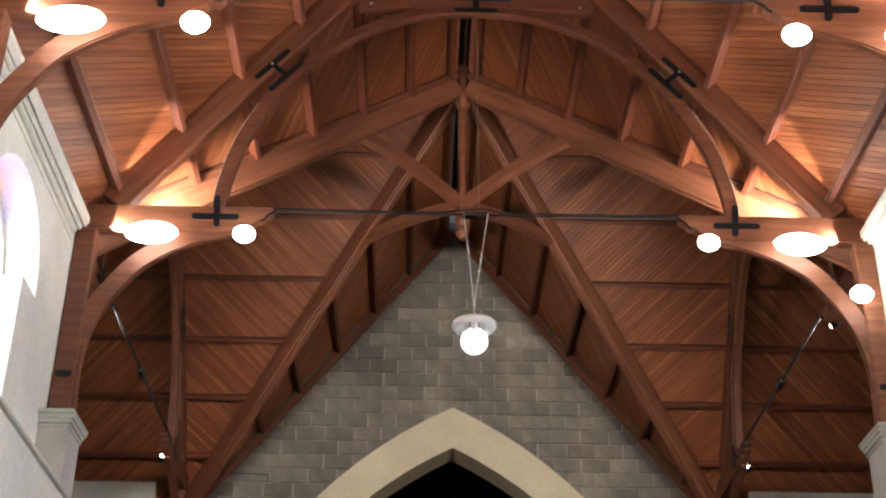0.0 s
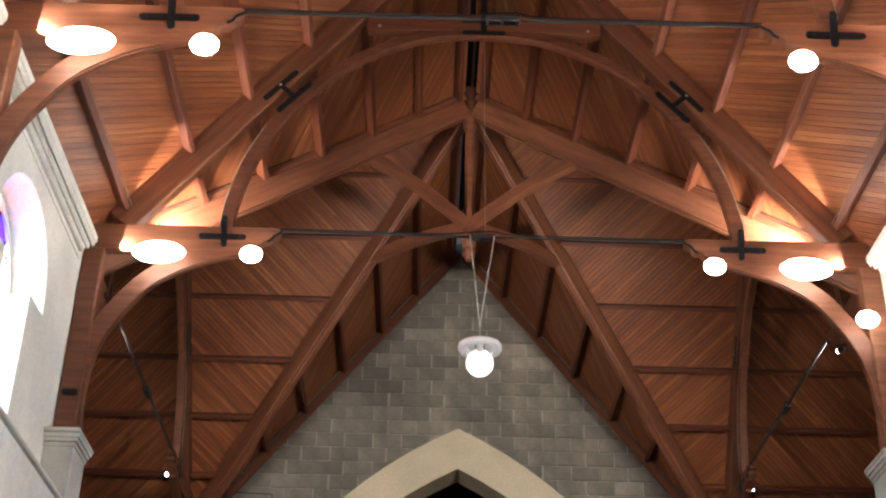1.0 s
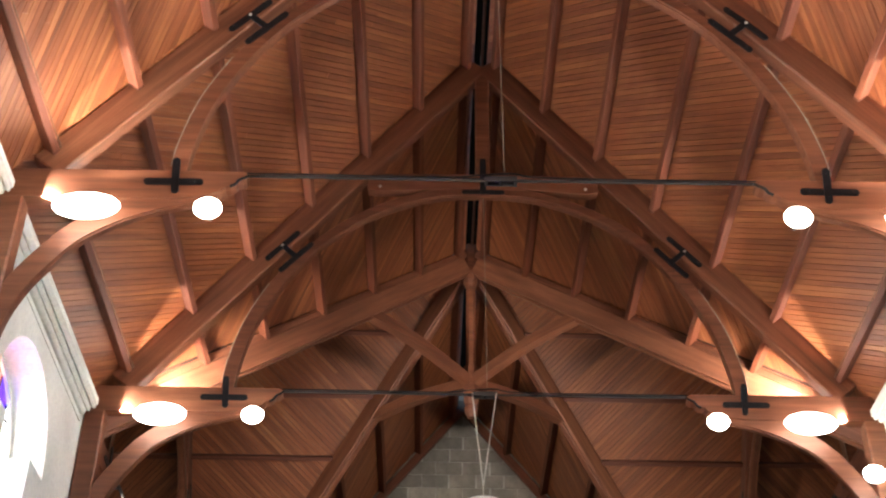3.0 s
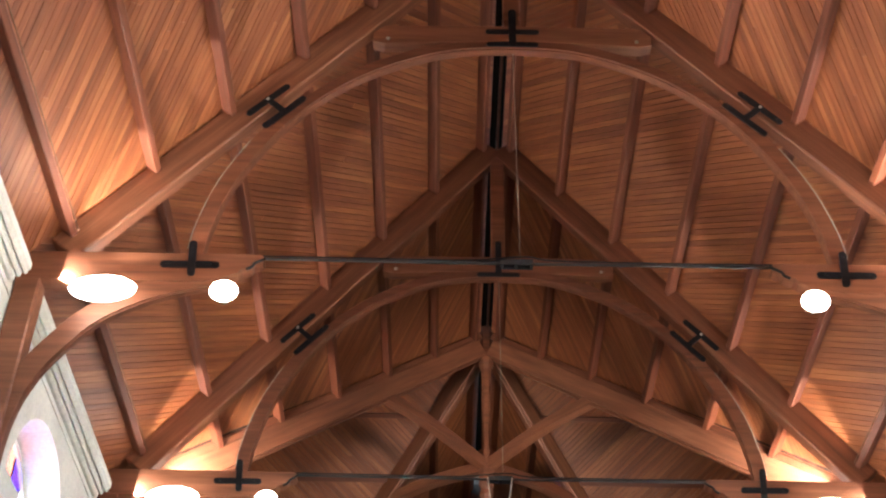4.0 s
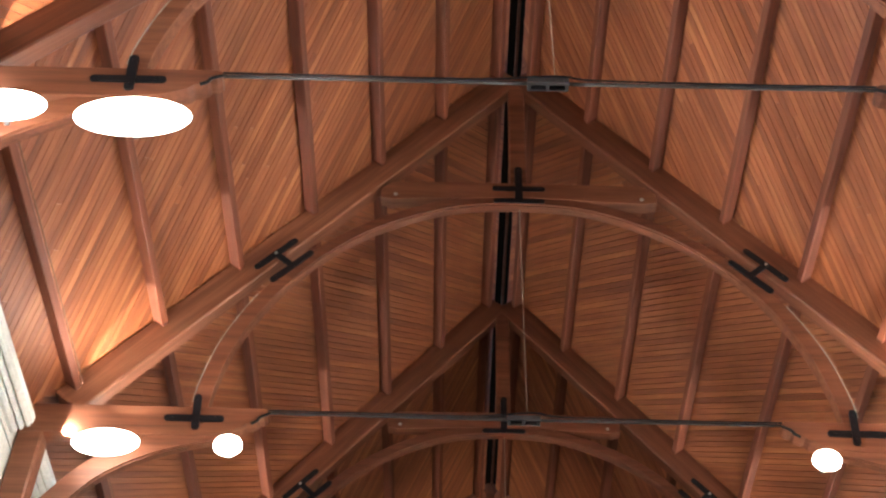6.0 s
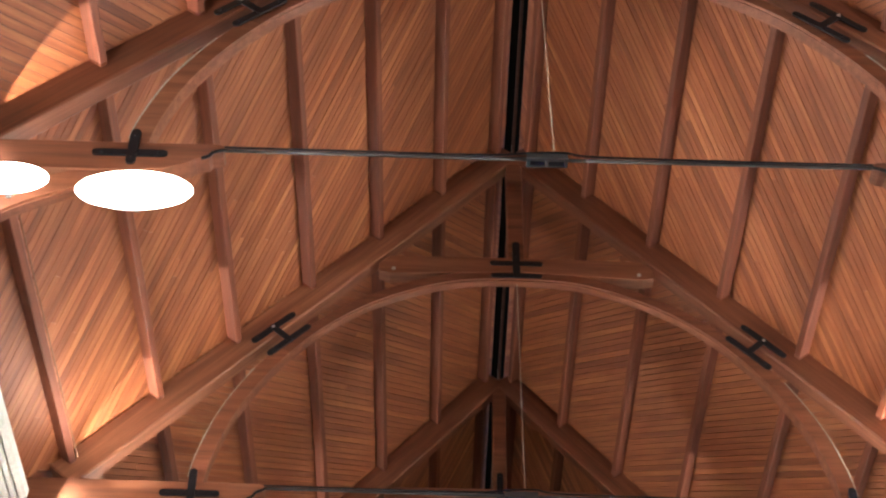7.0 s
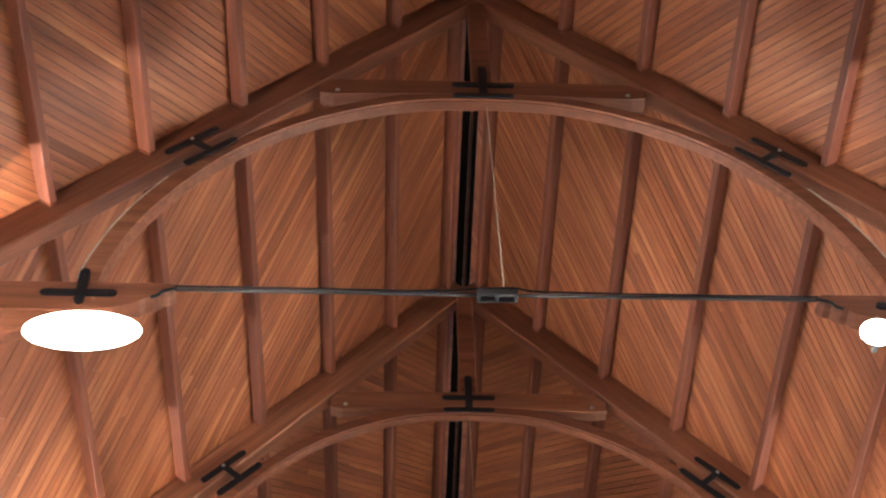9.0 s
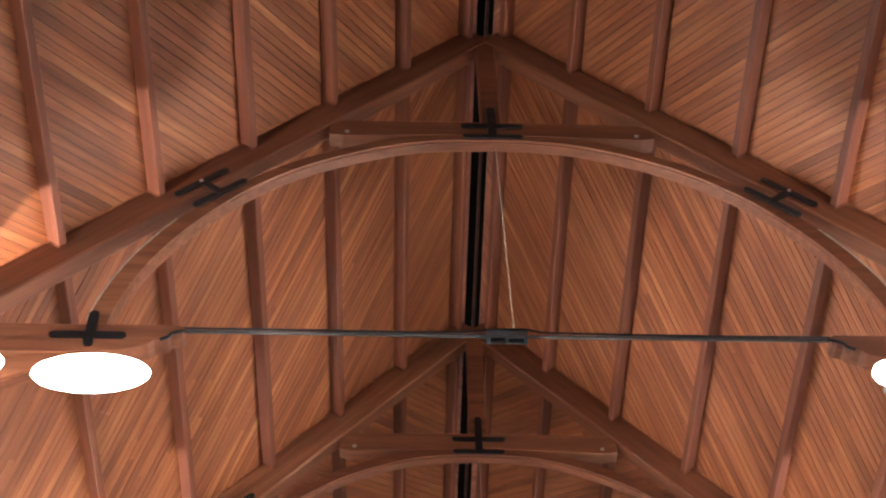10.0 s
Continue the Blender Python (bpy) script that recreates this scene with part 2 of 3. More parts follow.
nave_wall(-1, "wall_west")
nave_wall(1, "wall_east")
wall_box("wall_south", [((-WALL - 0.55, Y_BACK - 0.4, 0), (WALL + 0.55, Y_BACK, 14))], PLASTER, "plain plaster end wall of the nave")
for s, name in ((-1, "wall_transept_west"), (1, "wall_transept_east")):
    a, b = sorted((s * (WALL + 0.553), s * X_END))
    e0, e1 = sorted((s * X_END, s * (X_END + 0.4)))
    wall_box(name, [((a, Y_S - 0.5, 0), (b, Y_S, TOP)), ((a, Y_N, 0), (b, Y_N + 0.4, TOP)), ((e0, Y_S, 0), (e1, Y_N, 13.5))], PLASTER, "bluish grey painted transept walls in the shade")


def chancel_arch_line(cx, cz, r, n, z_end):
    """Right half of a pointed arch, from its top down to z_end, and on straight to the floor."""
    a0, a1 = math.acos(-cx / r), math.asin((z_end - cz) / r)
    return [Vector((cx + r * math.cos(a0 + (a1 - a0) * i / n), cz + r * math.sin(a0 + (a1 - a0) * i / n))) for i in range(n + 1)]


OUT_ARC = (-2.895, 3.44, 6.80)
IN_ARC = (-2.97, 2.95, 6.678)


def arc_x(arc, z):
    return arc[0] + math.sqrt(max(arc[2] ** 2 - (z - arc[1]) ** 2, 0)) if z > arc[1] else arc[0] + arc[2]


def gable():
    """The chancel gable: mortar backing with the opening, a cream arch, and blocks one by one."""
    bm = bmesh.new()
    zs = [0, 2, 4, 5, 6, 6.6, 7.2, 7.7, 8.1, 8.4, 8.7, 8.9, 9.1, 9.27]
    for s in (-1, 1):
        for za, zb in zip(zs, zs[1:]):
            xa, xb = (s * (arc_x(OUT_ARC, z) - 0.2) if z < 9.2 else 0 for z in (za, zb))
            v = [bm.verts.new(p) for y in (Y_G + 0.012, Y_G + 0.6) for p in ((xa, y, za), (xb, y, zb), (s * 4.6, y, zb), (s * 4.6, y, za))]
            for f in ((0, 1, 2, 3), (7, 6, 5, 4), (0, 4, 5, 1)):
                bm.faces.new([v[i] for i in f])
        v = [bm.verts.new(p) for y in (Y_G + 0.012, Y_G + 0.6) for p in ((0, y, 9.27), (0, y, 13.3), (s * 4.6, y, 9.27))]
        bm.faces.new(v[:3])
        bm.faces.new(v[3:])
    wall = single("wall_north", bm, MORTAR, "gable wall of grey concrete blocks with pale mortar", "wall", "structure")
    for s in (-1, 1):
        o = chancel_arch_line(*OUT_ARC, 18, 3.5)
        i = chancel_arch_line(*IN_ARC, 18, 3.0)
        o = [Vector((p[0] * s, p[1])) for p in o]
        i = [Vector((p[0] * s, p[1])) for p in i]
        part("arch_stone", slab(i, o, Y_G - 0.05, Y_G + 0.55), ARCH, wall, "cream painted pointed chancel arch")
    shared = {}
    c, w, g = 0.231, 0.441, 0.017
    for row in range(int(6.4 / c), int(13.2 / c)):
        z0 = row * c + 0.022
        k = -11
        while k * w < 4.6:
            x0 = k * w + (w / 2 if row % 2 else 0) + random.Random(row * 91 + k).uniform(-0.012, 0.012)
            k += 1
            poly = [(x0 + g / 2, z0 + g / 2), (x0 + w - g / 2, z0 + g / 2), (x0 + w - g / 2, z0 + c - g / 2), (x0 + g / 2, z0 + c - g / 2)]
            xm = x0 + w / 2
            cut = False
            for s in (-1, 1):
                keep = list(poly)
                poly = clip(poly, s * SLOPE, 1, Z_BOARD + 0.1)
                cut |= poly != keep
                if not poly:
                    break
            if len(poly) < 3:
                continue
            s = 1 if xm > 0 else -1
            if z0 < 9.6:
                zm = z0 + c / 2
                xa = arc_x(OUT_ARC, zm) if zm < 9.55 else 0.02
                if xm * s < xa + 0.6:
                    zz = min(zm, 9.4)
                    nx, nz = (arc_x(OUT_ARC, zz) - OUT_ARC[0]) / OUT_ARC[2], (zz - OUT_ARC[1]) / OUT_ARC[2]
                    d = OUT_ARC[2] - 0.12 + nx * OUT_ARC[0] + nz * OUT_ARC[1]
                    keep = list(poly)
                    poly = clip(poly, -s * nx, -nz, -d)
                    cut |= poly != keep
                    if len(poly) < 3:
                        continue
            area = abs(sum(p[0] * q[1] - q[0] * p[1] for p, q in zip(poly, poly[1:] + poly[:1]))) / 2
            if area < 0.004:
                continue
            if cut:
                bm = bmesh.new()
                prism(bm, [(p[0] - xm, p[1] - z0) for p in poly], -0.05, 0.012)
                me = mesh_of("block", bm, BLOCK)
            else:
                v = (row * 7 + k * 3) % 4
                if v not in shared:
                    e = random.Random(v)
                    bm = box(w - g, 0.062, c - g, 0.006, (0, 0, 0))
                    for q in bm.verts:
                        q.co.y, q.co.z, q.co.x = q.co.z, -q.co.y, q.co.x
                    for q in bm.verts:
                        q.co += Vector((e.uniform(-.003, .003), e.uniform(-.003, .003), 0)) + Vector((0, c / 2, -0.019))
                    shared[v] = mesh_of("block", bm, BLOCK)
                me = shared[v]
            ob = new("block", me)
            ob.parent = wall
            ob.matrix_basis = Matrix.Translation((xm, Y_G + random.Random(row + k * 55).uniform(-0.004, 0.004), z0)) @ Matrix.Rotation(math.pi / 2, 4, "X")
    return wall


# chancel beyond the arch, unlit: its shade is put into near-black wall colour
wall_box("wall_chancel", [((-4, Y_G + 0.6, 0), (-3.8, Y_G + 7, 10)), ((3.8, Y_G + 0.6, 0), (4, Y_G + 7, 10)), ((-3.8, Y_G + 6.8, 0), (3.8, Y_G + 7, 10)), ((-4, Y_G + 0.6, 10), (4, Y_G + 7, 10.2))], CHANCEL_SHADE, "chancel beyond the arch, its shade painted as near-black walls")


# ---- roof boards ----
def boards(name, origin, eu, ev, poly, sign, seed):
    """A boarded roof plane: diagonal boards one by one under a dark deck. poly lies in (u along the ridge, v down the slope);
    sign gives the way in which the boards lean."""
    rng = random.Random(seed)
    eu, ev = Vector(eu), Vector(ev)
    d = (eu * sign + ev).normalized()
    nrm = eu.cross(ev).normalized()
    if nrm[2] < 0:
        nrm = -nrm
    e2 = nrm.cross(d)
    m = Matrix((d, e2, nrm)).transposed().to_4x4()
    m.translation = origin
    q = []
    for u, v in poly:
        p = eu * u + ev * v
        q.append((p.dot(d), p.dot(e2)))
    area = sum(a[0] * b[1] - b[0] * a[1] for a, b in zip(q, q[1:] + q[:1]))
    if area < 0:
        q = q[::-1]
    bm = bmesh.new()
    w, g = 0.062, 0.0046
    lo, hi = min(p[1] for p in q), max(p[1] for p in q)
    y = lo - rng.uniform(0, w)
    while y < hi:
        strip = clip(clip(q, 0, 1, y + w - g), 0, -1, -y)
        if len(strip) >= 3:
            xa, xb = min(p[0] for p in strip), max(p[0] for p in strip)
            cuts, x = [xa], xa
            while True:
                x += rng.uniform(2.2, 5.0)
                if x > xb - 0.4:
                    break
                cuts.append(x)
            cuts.append(xb)
            for a, b in zip(cuts, cuts[1:]):
                piece = clip(clip(strip, 1, 0, b - 0.001), -1, 0, -a - 0.001)
                if len(piece) >= 3:
                    prism(bm, piece, rng.uniform(-0.0015, 0.0015), 0.016)
        y += w
    n_faces = len(bm.faces)
    prism(bm, q, 0.0165, 0.06)
    bm.faces.ensure_lookup_table()
    for f in bm.faces[n_faces:]:
        f.material_index = 1
    ob = single(name, bm, BOARD, "diagonal tongue-and-groove roof boards stained reddish brown", "ceiling", "structure", m)
    ob.data.materials.append(GROOVE)
    return ob


LEN = 4.05 / CP      # slope length from the ridge to the wall head
GAP = 0.075 / CP     # the open slot at the ridge
bays = [(Y_BACK - 0.3, Y_C - BAY, 1), (Y_C - BAY, Y_C, 1), (Y_C, Y_B, -1), (Y_B, Y_A, 1)]
k = 0
for s in (-1, 1):
    ev = (s * CP, 0, -SP)
    for y0, y1, lean in bays:
        k += 1
        boards("ceiling_nave", (0, y0, Z_BOARD), (0, 1, 0), ev, [(0, GAP), (y1 - y0, GAP), (y1 - y0, LEN), (0, LEN)], -lean, k)
    # nave plane up to the near valley, chancel plane from the far valley
    k += 1
    boards("ceiling_crossing", (0, Y_A, Z_BOARD), (0, 1, 0), ev, [(0, GAP), (Y_X - Y_A - 0.08, GAP), (Y_X - Y_A - 4.05, LEN), (0, LEN)], 1, k)
    k += 1
    boards("ceiling_crossing", (0, Y_X, Z_BOARD), (0, 1, 0), ev, [(0.08, GAP), (Y_G - Y_X + 0.02, GAP), (Y_G - Y_X + 0.02, LEN), (4.05, LEN)], 1, k)
    # transept planes
    for far in (-1, 1):
        k += 1
        tv = (0, far * CP, -SP)
        boards("ceiling_transept", (0, Y_X, Z_BOARD), (s, 0, 0), tv, [(0.08, GAP), (X_T, GAP), (X_T, LEN - 0.03), (4.0, LEN - 0.03)], -1, k)
        k += 1
        boards("ceiling_transept", (s * X_T, Y_X, Z_BOARD), (s, 0, 0), tv, [(0, GAP), (X_END - X_T, GAP), (X_END - X_T, LEN - 0.03), (0, LEN - 0.03)], 1, k)

# black slabs paint the shade above the open ridge slots; thin middle strip
single("ridge_slot_shade", box(0.3, Y_X - Y_BACK + 4, 0.12, 0, (0, (Y_X + Y_BACK + 4) / 2, Z_BOARD + 0.12)), VOID, "black slab over the open roof ridge slot, painted in place of its shade", "vent", "structure")
single("trim", box(0.03, Y_X - Y_BACK, 0.05, 0.004, (0.02, (Y_X + Y_BACK) / 2, Z_BOARD - 0.02)), BEAM, "thin strip along the middle of the ridge slot", "trim", "structure")
single("ridge_slot_shade", box(2 * X_END, 0.3, 0.12, 0, (0, Y_X, Z_BOARD + 0.125)), VOID, "black slab over the open transept ridge slot, painted in place of its shade", "vent", "structure")


# ---- purlins ----
def purlin(a, b, n, label="reddish brown purlin carrying the roof boards"):
    m, length = along(a, b, n)
    return single("purlin", box(length - 0.006, 0.064, 0.126, 0.006), PURLIN, label, "beam", m=m, group="roof purlins")


H = 0.13 / 2
for s in (-1, 1):
    n = Vector((s * SP, 0, CP))
    for j, xp in enumerate((0.13, *PURLINS)):
        c = Vector((s * xp, 0, Z_RAFTER - SLOPE * xp)) + n * H
        for y0, y1, _ in bays:
            purlin(c + Vector((0, y0, 0)), c + Vector((0, y1, 0)), n)
        if Y_X - xp - 0.1 > Y_A + 0.15:
            purlin(c + Vector((0, Y_A, 0)), c + Vector((0, Y_X - xp - 0.02, 0)), n)
        purlin(c + Vector((0, Y_X + xp + 0.12, 0)), c + Vector((0, Y_G + 0.01, 0)), n)
        for far in (-1, 1):
            n2 = Vector((0, far * SP, CP))
            c2 = Vector((0, Y_X + far * xp, Z_RAFTER - SLOPE * xp)) + n2 * H
            if X_T - xp > 0.2:
                purlin(c2 + Vector((s * (xp + 0.12), 0, 0)), c2 + Vector((s * X_T, 0, 0)), n2)
            purlin(c2 + Vector((s * X_T, 0, 0)), c2 + Vector((s * X_END, 0, 0)), n2)

# ---- hammerbeam trusses ----
INTRADOS = [(0.0, 10.715), (0.42, 10.69), (0.80, 10.59), (1.22, 10.385), (1.55, 10.14), (1.83, 9.84), (2.1, 9.43), (2.31, 8.97), (2.42, 8.53), (2.45, 8.24)]
BRACE = [(-2.3, 7.96), (-2.45, 7.93), (-2.72, 7.845), (-2.95, 7.735), (-3.17, 7.58), (-3.34, 7.37), (-3.49, 7.13), (-3.59, 6.84), (-3.625, 6.5), (-3.61, 6.08)]


def bar(bm, a, b, half, y, thick):
    """A round-ended flat iron bar in the xz plane."""
    a, b = Vector(a), Vector(b)
    t = (b - a).normalized()
    s = Vector((-t[1], t[0]))
    pts = []
    for i in range(7):
        w = -math.pi / 2 + math.pi * i / 6
        pts.append(b + t * half * math.cos(w) + s * half * math.sin(w))
    for i in range(7):
        w = math.pi / 2 + math.pi * i / 6
        pts.append(a + t * half * math.cos(w) + s * half * math.sin(w))
    lo = [bm.verts.new((p[0], y, p[1])) for p in pts]
    hi = [bm.verts.new((p[0], y - thick, p[1])) for p in pts]
    bm.faces.new(lo)
    bm.faces.new(hi[::-1])
    for i in range(len(pts)):
        j = (i + 1) % len(pts)
        bm.faces.new((lo[i], lo[j], hi[j], hi[i]))


STUD = {}


def studs(strap, spots, y, r=0.011, material=None):
    """Domed bolt heads on a strap, one by one."""
    material = material or IRON
    if (r, material.name) not in STUD:
        bm = bmesh.new()
        bmesh.ops.create_uvsphere(bm, u_segments=8, v_segments=5, radius=r, matrix=Matrix.Diagonal((1, 0.6, 1, 1)))
        STUD[r, material.name] = mesh_of("bolt", bm, material)
    for x, z in spots:
        ob = new("bolt", STUD[r, material.name])
        ob.parent = strap
        ob.location = (x, y, z)


def hammerbeam_truss():
    """A whole truss in the plane y = 0, seen from -y."""
    t = thing("roof_truss", "reddish brown hammerbeam roof truss with black iron straps", "roof truss", "hammerbeam roof trusses")
    HY = 0.068
    AY = HY - 0.004
    for s in (-1, 1):
        # principal rafter
        n = Vector((s * SP, 0, CP))
        a = Vector((s * 0.06, 0, Z_RAFTER - SLOPE * 0.06)) - n * 0.017
        b = Vector((s * 3.56, 0, Z_RAFTER - SLOPE * 3.56)) - n * 0.017
        beam("rafter", a, b, 2 * HY, 0.288, BEAM, t, up=n)
        # main arch: upper and lower timber
        line = [Vector((p[0], p[1])) for p in spline([(x, z) for x, z in INTRADOS], 5)]
        out = offset_line(line, 0.095)
        cut = int(len(line) * 0.60)
        for name, lo, hi in (("arch_timber", 0, cut + 1), ("arch_strut", cut, len(line))):
            i, o = line[lo:hi], out[lo:hi]
            if name == "arch_strut":
                o = [p + (p - q) * 0.3 for p, q in zip(o, i)]
            part(name, slab([Vector((s * p[0], p[1])) for p in i], [Vector((s * p[0], p[1])) for p in o], -AY, -AY + 0.105), BEAM, t)
            roll = offset_line(i, 0.028)
            part("moulding", slab([Vector((s * p[0], p[1] - 0.01)) for p in i], [Vector((s * p[0], p[1])) for p in roll], -AY + 0.022, -AY + 0.083), BEAM, t)
        # hammer beam with its shaped nose
        nose = [(1.97, 8.22), (1.975, 8.185), (2.0, 8.165), (2.04, 8.16), (2.055, 8.125), (2.09, 8.105), (2.13, 8.1), (2.16, 8.06), (2.21, 8.04), (2.3, 8.0), (2.5, 7.975), (3.9, 7.975)]
        bm = bmesh.new()
        poly = [(s * x, z) for x, z in [(3.9, 8.245), (2.0, 8.245)] + nose]
        lo = [bm.verts.new((x, -HY - 0.01, z)) for x, z in poly]
        hi = [bm.verts.new((x, HY - 0.03, z)) for x, z in poly]
        bm.faces.new(lo)
        bm.faces.new(hi[::-1])
        for i in range(len(poly)):
            j = (i + 1) % len(poly)
            bm.faces.new((lo[i], lo[j], hi[j], hi[i]))
        part("hammer_beam", bm, BEAM, t)
        lead = bpy.data.curves.new("lead_cable", "CURVE")
        lead.dimensions, lead.bevel_depth, lead.bevel_resolution = "3D", 0.012, 2
        drop = spline([(1.965, -HY + 0.01, 8.222), (1.985, -HY - 0.012, 8.185), (2.03, -HY - 0.02, 8.152), (2.05, -HY - 0.02, 8.115), (2.09, -HY - 0.02, 8.09)], 5)
        run = lead.splines.new("POLY")
        run.points.add(len(drop) - 1)
        for p, q in zip(run.points, drop):
            p.co = (s * q[0], q[1], q[2], 1)
        lead.materials.append(IRON)
        ob = new("lead_cable", lead)
        ob.parent = t
        tagged(ob, "black cable drooping round the nose")
        # curved brace under it, wall post
        line = [Vector((p[0], p[1])) for p in spline(BRACE, 4)]
        out = offset_line(line, -0.17)
        part("brace", slab([Vector((-s * p[0], p[1])) for p in line], [Vector((-s * p[0], p[1])) for p in out], -HY + 0.006, HY - 0.045), BEAM, t)
        roll = offset_line(line, -0.03)
        part("moulding", slab([Vector((-s * p[0], p[1] - 0.012)) for p in line], [Vector((-s * p[0], p[1])) for p in roll], -HY + 0.026, HY - 0.065), BEAM, t)
        part("wall_post", box(0.195, 0.17, 1.94, 0.012, (s * 3.75, 0, 7.01)), BEAM, t)
        # irons
        y = -HY - 0.012
        bm = bmesh.new()
        bar(bm, (s * 2.73, 8.13), (s * 2.33, 8.13), 0.03, y, 0.012)
        bar(bm, (s * 2.53, 8.335), (s * 2.51, 8.045), 0.03, y - 0.004, 0.012)
        strap = part("cross_strap", bm, IRON, t, "black iron cross strap")
        studs(strap, [(s * 2.7, 8.13), (s * 2.36, 8.13), (s * 2.527, 8.3), (s * 2.513, 8.07)], y - 0.014)
        bm = bmesh.new()
        bar(bm, (s * 2.25, 9.80), (s * 1.965, 10.13), 0.029, y, 0.012)
        bar(bm, (s * 2.10, 9.655), (s * 1.815, 9.985), 0.029, y, 0.012)
        bar(bm, (s * 2.11, 9.965), (s * 1.957, 9.82), 0.028, y - 0.004, 0.012)
        strap = part("h_strap", bm, IRON, t, "black iron H-shaped strap")
        studs(strap, [(s * 2.23, 9.82), (s * 1.985, 10.11), (s * 2.08, 9.68), (s * 1.84, 9.96)], y - 0.014)
        studs(strap, [(s * 2.11, 9.965)], y - 0.018, 0.016, BOLT)
        bm = bmesh.new()
        bar(bm, (s * 3.79, 6.45), (s * 3.70, 6.45), 0.03, -0.1, 0.012)
        part("post_strap", bm, IRON, t, "short black iron strap")
        studs(t, [(s * 1.117, 10.80)], -AY - 0.006, 0.02, BOLT)
        edge = offset_line([Vector((p[0], p[1])) for p in spline([(x, z) for x, z in INTRADOS], 5)], 0.128)[30:-1]
        wire = bpy.data.curves.new("wire", "CURVE")
        wire.dimensions, wire.bevel_depth, wire.bevel_resolution = "3D", 0.0045, 1
        run = wire.splines.new("POLY")
        run.points.add(len(edge) - 1)
        for p, q in zip(run.points, edge):
            p.co = (s * q[0], -AY - 0.003, q[1], 1)
        wire.materials.append(CORD)
        w = new("wire", wire)
        w.parent = t
        tagged(w, "thin pale wire along the strut")
    # cambered collar, king post
    run = [1.25 * (i / 12 - 1) for i in range(25)]
    top = [Vector((x, 10.985 - 0.012 * (x / 1.25) ** 2 - (0.1 * ((abs(x) - 1.14) / 0.11) ** 2 if abs(x) > 1.14 else 0))) for x in run]
    low = [Vector((x, 10.80 - 0.065 * (abs(x) / 1.25) ** 0.9 + (0.03 * ((abs(x) - 1.14) / 0.11) ** 2 if abs(x) > 1.14 else 0))) for x in run]
    part("collar", slab(low, top, -AY - 0.004, AY - 0.02), BEAM, t)
    part("king_post", box(0.158, 0.128, 1.55, 0.012, (0, 0, 11.745)), BEAM, t)
    bm = bmesh.new()
    y = -HY - 0.012
    bar(bm, (-0.215, 10.894), (0.215, 10.894), 0.027, y, 0.012)
    bar(bm, (-0.205, 10.725), (0.205, 10.725), 0.027, y, 0.012)
    bar(bm, (0, 10.725), (0, 11.16), 0.034, y - 0.004, 0.012)
    strap = part("t_strap", bm, IRON, t, "black iron strap at the arch crown")
    studs(strap, [(-0.19, 10.894), (0.19, 10.894), (-0.12, 10.725), (0.12, 10.725)], y - 0.013)
    studs(strap, [(0, 11.13), (0, 10.98)], y - 0.017)
    # tie rod with its turnbuckle box
    tube("tie_rod", (-2.0, -0.05, 8.225), (-0.13, -0.05, 8.22), 0.0125, ROD, t, "dark steel tie rod")
    tube("tie_rod", (0.13, -0.05, 8.22), (2.0, -0.05, 8.225), 0.0125, ROD, t, "dark steel tie rod")
    tube("tie_rod", (-0.14, -0.05, 8.22), (0.14, -0.05, 8.22), 0.01, ROD, t)
    bm = bmesh.new()
    for lo, hi in (((-0.13, -0.085, 8.19), (0.12, -0.074, 8.235)), ((-0.13, -0.026, 8.19), (0.12, -0.015, 8.235)), ((-0.13, -0.074, 8.192), (-0.108, -0.026, 8.233)), ((0.098, -0.074, 8.192), (0.12, -0.026, 8.233)), ((-0.018, -0.074, 8.192), (0.004, -0.026, 8.233))):
        add_box(bm, lo, hi)
    # black plate added above the turnbuckle so that its openings read dark
    part("hole_backing", box(0.25, 0.07, 0.006, 0.002, (-0.005, -0.05, 8.239)), IRON, t, "added black plate that darkens the turnbuckle's openings")
    part("turnbuckle", bm, ROD, t, "dark open steel turnbuckle")
    # loose cable lying along the rod
    pts = spline([(-1.98, 8.225), (-1.2, 8.222), (-0.4, 8.22), (-0.12, 8.25), (0.1, 8.262), (0.3, 8.228), (1.2, 8.22), (1.98, 8.225)], 5)
    cu = bpy.data.curves.new("cable", "CURVE")
    cu.dimensions, cu.bevel_depth, cu.bevel_resolution = "3D", 0.007, 1
    sp = cu.splines.new("POLY")
    sp.points.add(len(pts) - 1)
    for p, q in zip(sp.points, pts):
        p.co = (q[0], -0.062, q[1] + 0.018, 1)
    cu.materials.append(IRON)
    c = new("cable", cu)
    c.parent = t
    tagged(c, "thin black cable along the rod")
    return t


truss = hammerbeam_truss()
truss.matrix_basis = pose(0.007, Y_A + 0.08, 0)
copy_thing(truss, pose(0.007, Y_B + 0.08, 0))
copy_thing(truss, pose(-0.013, Y_C + 0.08, 0))
copy_thing(truss, pose(0, Y_D + 0.08, 0))
copy_thing(truss, pose(-X_T, Y_X, 0, 0, 0, 90))
copy_thing(truss, pose(X_T, Y_X, 0, 0, 0, -90))


for y in (Y_A, Y_B, Y_C):
    cord = tube("hanger_cord", (0.03, y + 0.05, 8.26), (0.0, y + 0.12, 12.9), 0.0028, CORD, None)
    tagged(cord, "thin pale cord from the ridge to a tie rod", "cord", "hanger cords")


